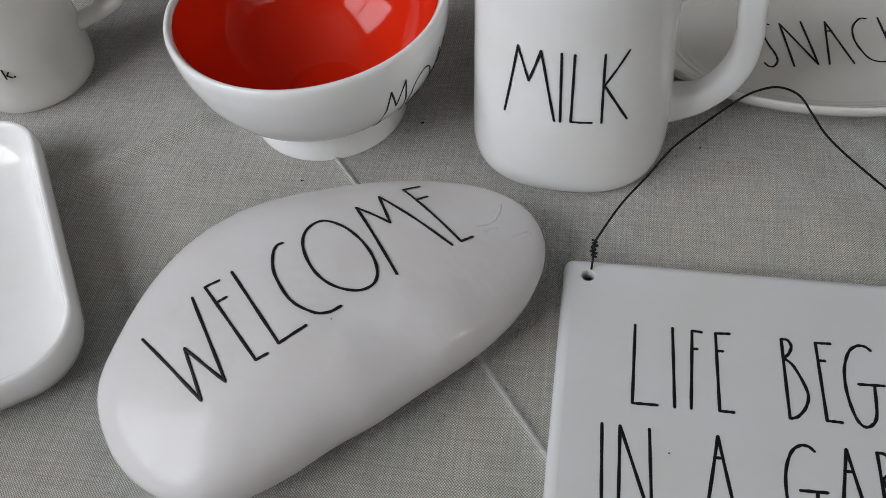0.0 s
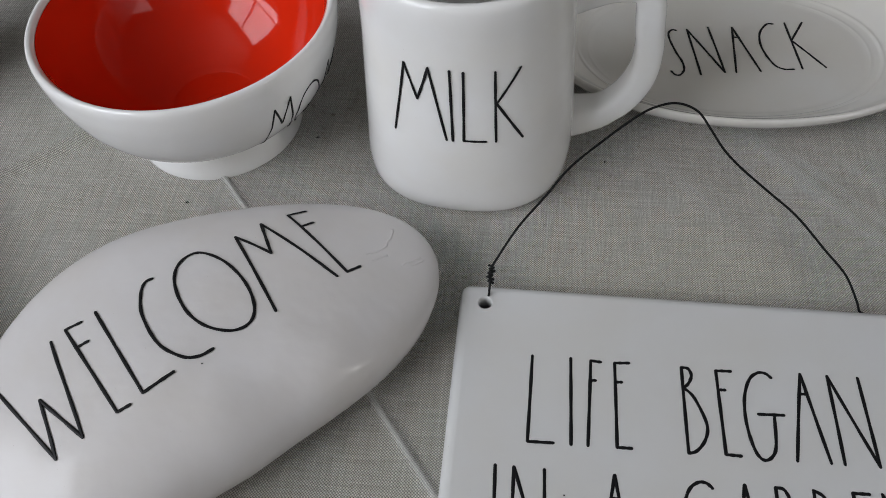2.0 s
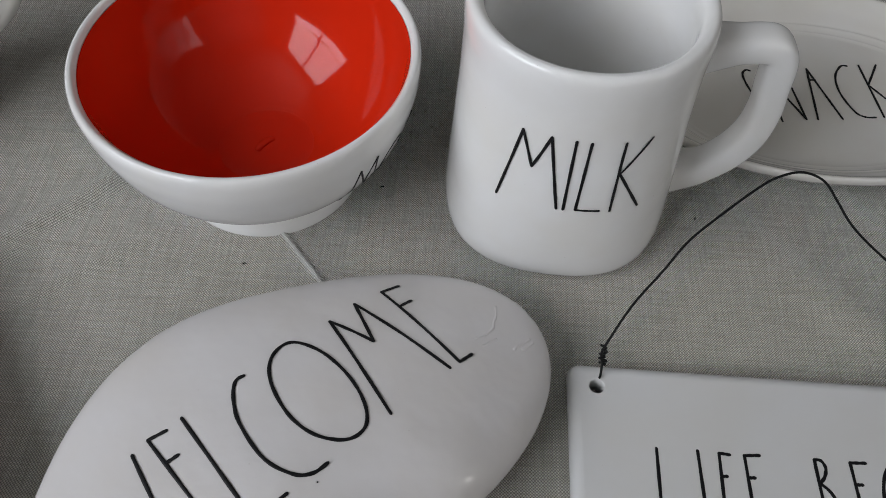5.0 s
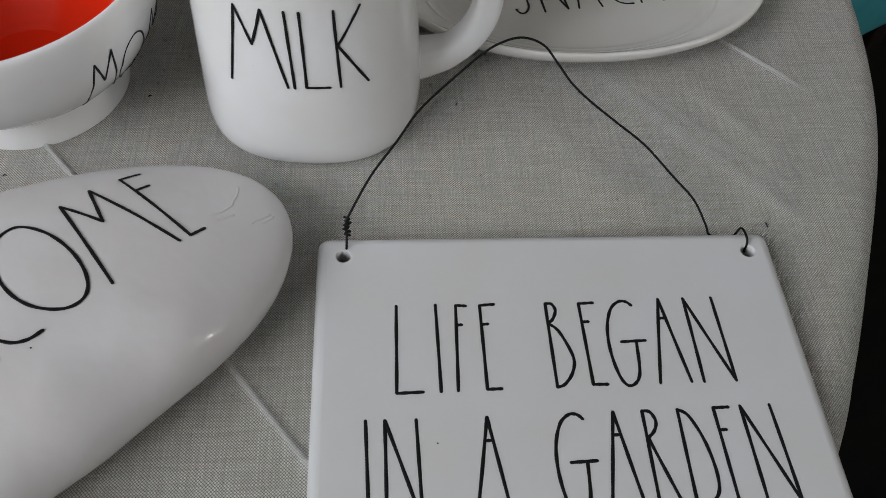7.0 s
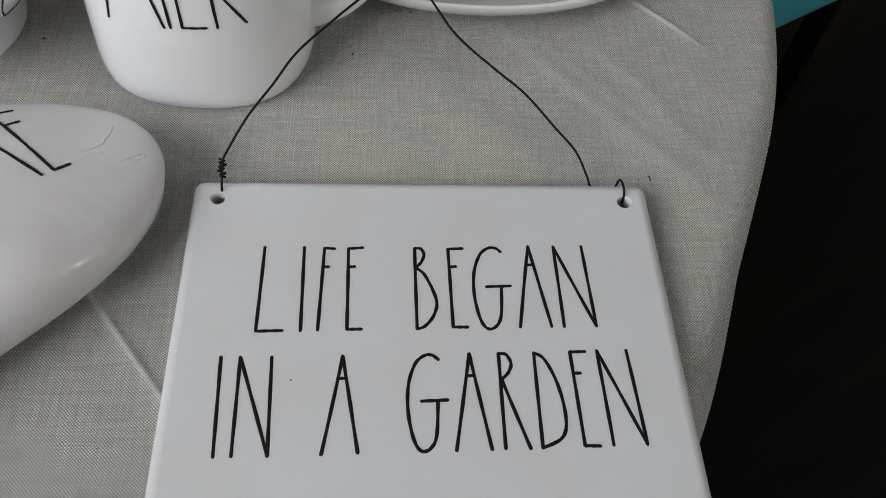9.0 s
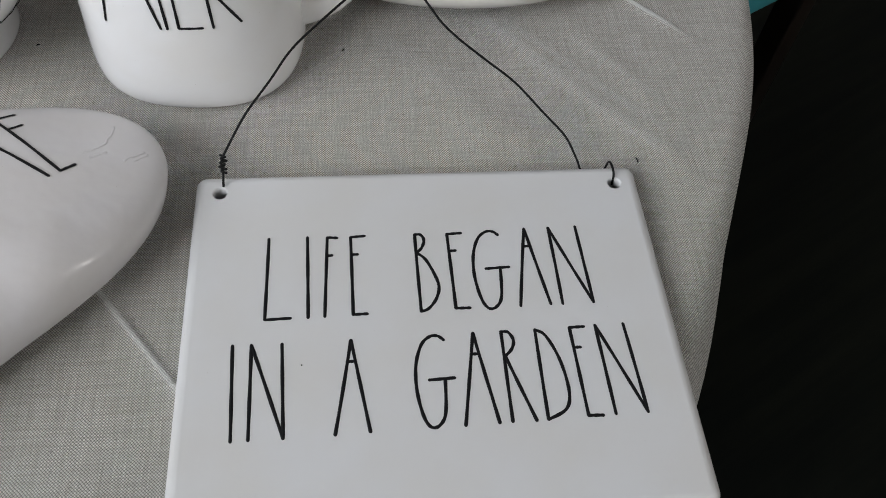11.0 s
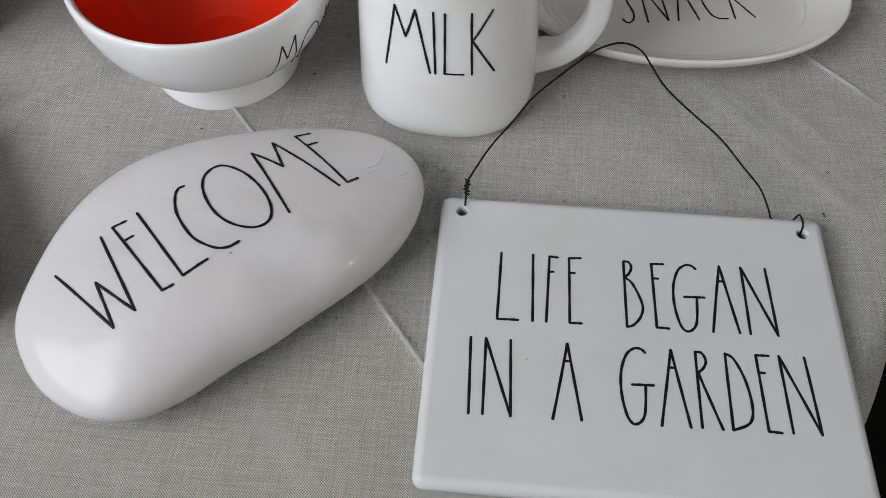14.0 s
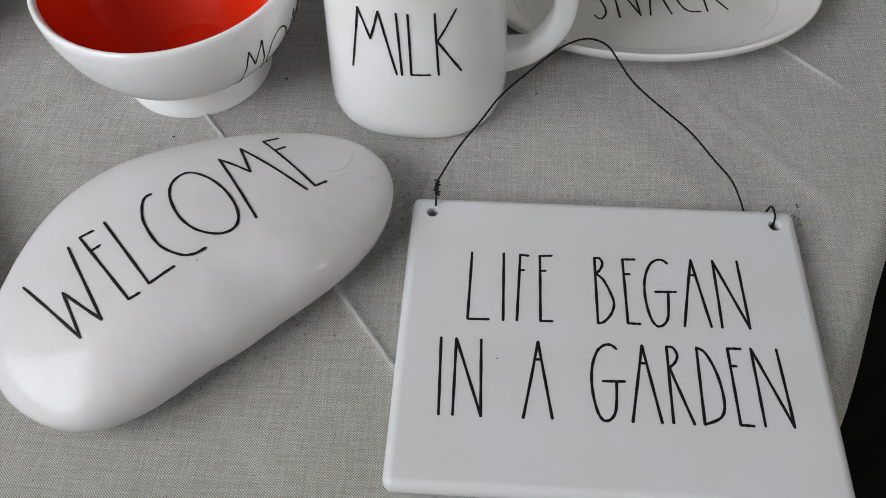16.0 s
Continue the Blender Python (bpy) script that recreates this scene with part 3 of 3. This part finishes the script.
def plain_mug():
    cx, cy = -0.3722, 0.1332
    mug = tagged(new("mug"), "plain white glazed ceramic mug with small typed lettering", "mug")
    line = [(0.0, 0.002), (0.032, 0.002), (0.035, 0.0), (0.0385, 0.002), (0.0408, 0.010), (0.0415, 0.030), (0.0418, 0.060), (0.0425, 0.095), (0.0425, 0.1005), (0.0408, 0.1025),
            (0.0392, 0.1005), (0.0385, 0.090), (0.0382, 0.050), (0.0375, 0.016), (0.030, 0.008), (0.0, 0.007)]
    part("body", turned(line, 96, (cx, cy)), CREAM_GLAZE, mug)
    way = [(0.039, 0.088), (0.060, 0.094), (0.080, 0.090), (0.0900, 0.074), (0.083, 0.054), (0.064, 0.039), (0.040, 0.032)]
    rod = catmull(handle_line(way, (cx, cy), 27), 6)
    part("handle", tube(rod, [(0.0072, 0.0052)] * len(rod), 16), CREAM_GLAZE, mug)
    for text, turn, z in (("k.", -65, 0.0315), (".", -75, 0.0420)):
        font = bpy.data.curves.new("letter", "FONT")
        font.body, font.size, font.extrude = text, 0.0105, 0.0002
        font.align_x = "CENTER"
        shape = new("letter", font)
        a = radians(turn)
        shape.matrix_world = Matrix.Translation((cx + 0.0421 * math.cos(a), cy + 0.0421 * math.sin(a), z)) @ pose(0, 0, 0, 90, 0, turn + 90)
        font.materials.append(INK)
        shape.parent = mug
        tagged(shape, "small typed black lettering")
    return mug


plain_mug()


# ---- pebble sign ----
def pebble():
    cx, cy, turn = -0.1205, -0.0422, radians(38)
    waves = (12.031, 0.402, -0.626, -2.887, -0.197, -0.637, 0.669, -0.044, -0.04)
    mid, rise, power = 0.020, 0.0259, 0.8

    def reach(t):
        plain = 1 / (waves[0] + sum(waves[2 * k - 1] * math.cos(k * t) + waves[2 * k] * math.sin(k * t) for k in range(1, 5)))
        t = t % (2 * math.pi)
        return plain * (1 + sum(much * math.exp(-((t - at) / wide) ** 2) for at, wide, much in ((3.0, 0.18, 0.028), (3.78, 0.22, 0.038), (4.32, 0.24, -0.042))))

    def swell(r, t):
        """The slow rise and fall of the top, along and across the stone."""
        p, q = 10 * r * math.cos(t), 10 * r * math.sin(t)
        return 0.00282 - 0.0030 * p - 0.00068 * q - 0.0125 * p * p + 0.00029 * p * q - 0.00066 * q * q

    def dent(x, y):
        low = -(cy - y) * math.cos(turn) - (x - cx) * math.sin(turn)
        flank = min(1.0, max(0.0, (-0.020 - low) / 0.015))        # the plain side under the lettering is the most dented
        return 0.0018 * noise.noise(Vector((x * 26, y * 26, 0.3))) + 0.0030 * flank * noise.noise(Vector((x * 30, y * 30, 5.0)))

    def place(t, f):
        """t: angle in the plan, f: -90 (under) to 90 (top)."""
        b = radians(f)
        q = abs(math.cos(b)) ** power
        r = reach(t) * q
        x = cx + r * math.cos(t) * math.cos(turn) - r * math.sin(t) * math.sin(turn)
        y = cy + r * math.cos(t) * math.sin(turn) + r * math.sin(t) * math.cos(turn)
        if f >= 0:
            z = mid + rise * math.sin(b) ** power + (dent(x, y) + swell(r, t)) * math.sin(b)
        else:
            z = max(0.0, mid - 0.023 * abs(math.sin(b)) ** power)
        return Vector((x, y, z))

    levels = [-80, -62, -52, -44, -34, -24, -12] + [k * 2 for k in range(0, 20)] + [k * 3 for k in range(14, 30)] + [88.5]
    rings = [[place(2 * math.pi * k / 160, f) for k in range(160)] for f in levels]
    stone = part("welcome_stone", loft(rings), STONE_GLAZE, None, "large glossy white ceramic pebble lettered in black on linen")
    tagged(stone, category="stone sign")

    def height(x, y):
        qx = (x - cx) * math.cos(turn) + (y - cy) * math.sin(turn)
        qy = -(x - cx) * math.sin(turn) + (y - cy) * math.cos(turn)
        r, t = math.hypot(qx, qy), math.atan2(qy, qx)
        rho = min(r / reach(t), 0.999)
        s = (1 - rho ** (2 / power)) ** 0.5
        return mid + rise * s ** power + (dent(x, y) + swell(r, t)) * s

    def surface(a, b):
        x, y = a * 0.001, b * 0.001
        d = 0.001
        n = Vector((height(x - d, y) - height(x + d, y), height(x, y - d) - height(x, y + d), 2 * d)).normalized()
        return Vector((x, y, height(x, y))) + n * 0.0003, n

    for char, cell in (("W", (-152.8, -104.6, 8.5, 8.4, -39.8, 27.7)), ("stone_E", (-133.8, -85.8, 4.2, 3.5, -36.4, 35.0)),
                       ("L", (-126.1, -77.3, 9.4, 9.8, -33.6, 35.1)), ("stone_C", (-109.1, -59.7, 4.7, 4.3, -31.2, 35.4)),
                       ("stone_O", (-99.4, -46.2, 5.3, 14.5, -32.0, 30.9)), ("stone_M", (-84.3, -34.2, 20.9, 22.9, -28.1, 37.8)),
                       ("stone_E", (-59.8, -7.8, 4.7, 4.6, -34.2, 30.8))):
        letter(char, cell, surface, stone, 0.00142)
    for way in (((-46, 25), (-45.5, 20), (-46.5, 16), (-47, 12), (-50, 8), (-54, 5)), ((-45, 7), (-47, 5.5), (-49.5, 3), (-51, 2)),
                ((-31, 11), (-33, 8.5), (-36, 6), (-38, 3.5)), ((-29.5, 10), (-32, 6.5), (-34.5, 4.5))):
        line = catmull([surface(a, b)[0] - Vector((0, 0, 0.00047)) for a, b in way], 5)
        part("glaze_wrinkle", tube(line, [(0.0007 + 0.0002 * math.sin(i), 0.00028) for i in range(len(line))], 10), STONE_GLAZE, stone, "fine raised wrinkle in the glaze")
    for a, b, size in ((-107.0, -62.5, 0.0004), (-113.0, -61.0, 0.0003)):
        speck(surface(a, b)[0], size, stone)
    return stone


pebble()


# ---- hanging plaque ----
def rounded(x0, x1, y0, y1, r, z, steps=8):
    ring = []
    for cx, cy, a0 in ((x1 - r, y1 - r, 0), (x0 + r, y1 - r, 90), (x0 + r, y0 + r, 180), (x1 - r, y0 + r, 270)):
        for k in range(steps + 1):
            a = radians(a0 + 90 * k / steps)
            ring.append((cx + r * math.cos(a), cy + r * math.sin(a), z))
    return ring


def plaque():
    x0, x1, y0, y1, top, r = -0.0122, 0.1983, -0.1545, 0.0110, 0.0100, 0.0042
    sign = tagged(new("hanging_plaque"), "white satin ceramic plaque lettered in black, lying on linen", "plaque")
    bm = bmesh.new()
    rings = []
    for inset, z in ((0.0030, 0.0), (0.0012, 0.0008), (0.0002, 0.0026), (0.0, 0.0050), (0.0006, 0.0072), (0.0018, 0.0088), (0.0034, 0.0097), (0.0050, top)):
        rings.append([bm.verts.new(p) for p in rounded(x0 + inset, x1 - inset, y0 + inset, y1 - inset, max(0.0055 - inset, 0.002), z)])
    for v in bm.verts:                         # pressed by hand, a little out of square
        down = (y1 - v.co.y) / (y1 - y0)
        v.co.x += (-0.0026 * (1 - down) if v.co.x > 0.09 else 0.0012 * down) + 0.0005 * noise.noise(Vector((v.co.x * 25, v.co.y * 25, 1.0)))
        v.co.y += 0.0014 * down * (v.co.x - x0) / (x1 - x0) + 0.0004 * noise.noise(Vector((v.co.x * 25, v.co.y * 25, 7.0)))
    for a, b in zip(rings, rings[1:]):
        for i in range(len(a)):
            j = (i + 1) % len(a)
            bm.faces.new((a[i], a[j], b[j], b[i]))
    holes_top, holes_low = [], []
    for hx, hy in ((0.0, 0.0), (0.184, -0.0005)):
        levels = []
        for rad, z in ((0.0036, top), (0.0033, top - 0.0003), (0.0031, top - 0.0010), (0.0031, 0.0)):
            levels.append([bm.verts.new((hx + rad * math.cos(2 * math.pi * k / 24), hy + rad * math.sin(2 * math.pi * k / 24), z)) for k in range(24)])
        for a, b in zip(levels, levels[1:]):
            for i in range(24):
                j = (i + 1) % 24
                bm.faces.new((a[i], a[j], b[j], b[i]))
        holes_top.append(levels[0])
        holes_low.append(levels[-1])
    for outline, holes in ((rings[-1], holes_top), (rings[0], holes_low)):
        edges = []
        for loop in (outline, *holes):
            for i in range(len(loop)):
                edges.append(bm.edges.get((loop[i], loop[(i + 1) % len(loop)])))
        bmesh.ops.triangle_fill(bm, edges=edges, use_beauty=True, use_dissolve=False)
    bmesh.ops.recalc_face_normals(bm, faces=bm.faces)
    body = part("slab", bm, SATIN_GLAZE, sign)
    for f in body.data.polygons:
        if abs(f.normal.z) > 0.999:
            f.use_smooth = False

    def surface(a, b):
        return Vector((a * 0.001, b * 0.001, top + 0.0001)), Vector((0, 0, 1))

    first = (("L", (22.9, -66.7, 10.7, 0.3, 0.2, 40.5)), ("I", (40.8, -66.5, 5, 0, -0.9, 40.4)), ("F", (47.7, -66.3, 4.4, 0, 0.9, 39.8)),
             ("E", (59.5, -65.9, 5.9, 0.1, -0.6, 39.1)), ("B", (88.1, -65.7, 8.4, 0.3, -0.7, 39.2)), ("E", (102.9, -64.9, 6.0, -0.1, -1.0, 38.1)),
             ("G", (113.0, -65.7, 12.6, 0.3, 0, 39.6)), ("A", (130.7, -65.1, 13.1, 0.3, 0.0, 39.7)), ("N", (149.0, -64.9, 13.5, 0.2, -0.8, 39.7)))
    second = (("I", (12.2, -118.6, 5, 0, -1.7, 40.6)), ("N", (18.8, -118.4, 13.2, 0, -0.7, 40.3)), ("A", (51.8, -118.0, 13.5, 0.5, -0.1, 39.9)),
              ("G", (85.0, -117.1, 12.6, 0.3, -0.5, 39.6)), ("A", (102.4, -117.0, 13.4, 0.3, -0.1, 39.8)), ("R", (121.0, -116.4, 9.5, -0.1, -0.3, 39.4)),
              ("D", (135.2, -116.4, 9.9, 0.2, -0.1, 39.7)), ("E", (151.4, -115.6, 5.9, -0.2, -1.5, 39.2)), ("N", (162.5, -115.6, 13.1, 0.2, -1.5, 39.8)))
    for char, cell in first + second:
        letter(char, cell, surface, sign, 0.00142)
    speck(surface(38.5, -88.0)[0], 0.0004, sign)

    thick = 0.00056
    wire = [(0.0008, 0.0036, 0.0045), (0.0014, 0.0042, 0.0110), (0.0016, 0.0080, 0.0150), (0.0012, 0.0118, 0.0182), (0.0040, 0.0165, 0.0220), (0.0131, 0.0291, 0.0311),
            (0.0246, 0.0411, 0.0398), (0.0336, 0.0510, 0.0471), (0.0438, 0.0592, 0.0527), (0.0631, 0.0726, 0.0618), (0.0733, 0.0776, 0.0648), (0.0824, 0.0795, 0.0653),
            (0.0914, 0.0775, 0.0627), (0.0979, 0.0718, 0.0572), (0.1045, 0.0654, 0.0511), (0.1129, 0.0598, 0.0455), (0.1259, 0.0528, 0.0383), (0.1396, 0.0455, 0.0307),
            (0.1535, 0.0351, 0.0205), (0.1642, 0.0270, 0.0125), (0.1700, 0.0180, 0.0050), (0.1725, 0.0145, 0.0012), (0.1805, 0.0135, 0.0010), (0.1828, 0.0128, 0.0035), (0.1835, 0.0117, 0.0106),
            (0.1840, 0.0075, 0.0124), (0.1842, 0.0034, 0.0112), (0.1844, 0.0022, 0.0050)]
    part("hanging_wire", tube(catmull(wire, 6), thick, 8), WIRE, sign, "thin bent black wire hanger")
    coil = []
    for k in range(73):
        f = k / 72
        a = f * 2 * math.pi * 4.5
        centre = Vector((0.0016, 0.0078, 0.0148)).lerp(Vector((0.0020, 0.0142, 0.0200)), f)
        way = Vector((0.0004, 0.0064, 0.0052)).normalized()
        s1 = way.cross(Vector((1, 0, 0))).normalized()
        coil.append(centre + (Vector((1, 0, 0)) * math.cos(a) + s1 * math.sin(a)) * (0.0010 + 0.0005 * math.sin(k * 0.55) + 0.0003 * math.sin(k * 1.3)))
    part("wire_twist", tube(coil, 0.00055, 7), WIRE, sign, "black wire end twisted round itself")
    return sign


plaque()


# ---- oval plate ----
def plate():
    cx, cy, a, b = 0.127, 0.1916, 0.1145, 0.0758
    dish = tagged(new("oval_plate"), "white oval ceramic snack plate lettered in black", "plate")
    profile = [(0.0, 0.0055), (0.45, 0.0055), (0.66, 0.0057), (0.70, 0.0060), (0.715, 0.0064), (0.73, 0.0065), (0.755, 0.0072), (0.77, 0.0081), (0.785, 0.0083), (0.81, 0.0098), (0.88, 0.0140), (0.945, 0.0190), (0.975, 0.0212), (0.993, 0.0212), (1.0, 0.0195),
               (0.985, 0.0160), (0.93, 0.0110), (0.84, 0.0065), (0.74, 0.0042), (0.70, 0.0030), (0.69, 0.0), (0.655, 0.0), (0.64, 0.0024), (0.0, 0.0024)]
    line = catmull([(s, z, 0) for s, z in profile], 4)
    rings = []
    for p in line:
        ring = []
        for k in range(160):
            t = 2 * math.pi * k / 160
            c, s = math.cos(t), math.sin(t)
            f = max(p.x, 1e-4) * (1 + 0.010 * math.cos(4 * t) * -1 + 0.006 * math.sin(3 * t))
            ring.append((cx + a * f * c, cy + b * f * s, p.y))
        rings.append(ring)
    part("dish", loft(rings), CREAM_GLAZE, dish)

    def surface(x, y):
        return Vector((x * 0.001, y * 0.001, 0.0057)), Vector((0, 0, 1))

    for char, cell in SNACK:
        letter(char, cell, surface, dish, 0.0013)
    return dish


SNACK = (("plate_S", (94.0, 167.6, 6.8, 1.0, 0.3, 40.9)), ("N", (110.9, 169.2, 13.7, 2.7, -5.6, 40.5)), ("plate_A", (131.0, 172.4, 13.9, 1.7, 1.3, 40.7)),
         ("plate_C", (149.9, 175.6, 13.9, 1.4, -1.1, 40.9)), ("plate_K", (168.6, 177.6, 13.3, 2.1, -4.9, 41.4)))
plate()


# ---- square tray ----
def tray():
    turn = math.degrees(math.atan2(-0.8155, 0.579))
    top = tagged(new("serving_tray"), "deep white glazed ceramic tray with rounded corners", "tray")
    half_s, half_n, r = 0.0965, 0.078, 0.032
    rings = []
    for inset, z in ((0.016, 0.0), (0.010, 0.0006), (0.004, 0.0060), (0.001, 0.0140), (0.0, 0.0215), (0.0008, 0.0262), (0.0022, 0.0280), (0.0038, 0.0274), (0.0052, 0.0240),
                     (0.0078, 0.0170), (0.0122, 0.0108), (0.0200, 0.0074), (0.0320, 0.0062), (0.0500, 0.0060)):
        rings.append(rounded(-half_s + inset, half_s - inset, -half_n + inset, half_n - inset, max(r - inset * 0.6, 0.012), z, 10))
    part("dish", loft(rings), WHITE_GLAZE, top)
    e, n = Vector((0.579, -0.8155, 0)), Vector((0.8155, 0.579, 0))
    place = e * -0.1605 + n * (-0.2288 - half_n)
    top.matrix_world = pose(place.x, place.y, 0.0003, 0, 0, turn)
    return top


tray()


# ---- upholstered stool by the table ----
def stool():
    seat = tagged(new("stool"), "teal upholstered stool standing on the dark floor", "stool")
    seat.matrix_world = ROOM @ pose(0, 0, FLOOR_Z)
    height = -0.195 - FLOOR_Z
    part("seat", box(bmesh.new(), 0.50, 0.98, 0.146, 0.60, height - 0.105, height, 0.02), TEAL, seat, "teal fabric seat")
    for u in (0.54, 0.94):
        for v in (0.24, 0.56):
            part("leg", box(bmesh.new(), u - 0.02, u + 0.02, v - 0.02, v + 0.02, 0.0, height - 0.10, 0.004), TABLE_WOOD, seat)
    return seat


stool()


# ---- lint on the cloth and specks in the glaze ----
def lint(x, y, z, length, turn):
    a = radians(turn)
    way = Vector((math.cos(a), math.sin(a), 0)) * length
    line = catmull([Vector((x, y, z)), Vector((x, y, z + 0.0006)) + way * 0.5, Vector((x, y, z)) + way], 4)
    tagged(part("lint", tube(line, 0.00028, 6), INK, None, "tiny dark fibre lying on the linen"), category="lint", group="lint on the cloth")


lint(0.2020, 0.0190, 0.0006, 0.0030, 100)
lint(-0.1045, 0.1085, 0.0005, 0.0016, 20)
lint(-0.1300, 0.0560, 0.0006, 0.0018, 140)
lint(0.0560, 0.1010, 0.0005, 0.0014, 60)
lint(-0.1650, 0.0560, 0.0006, 0.0016, 10)
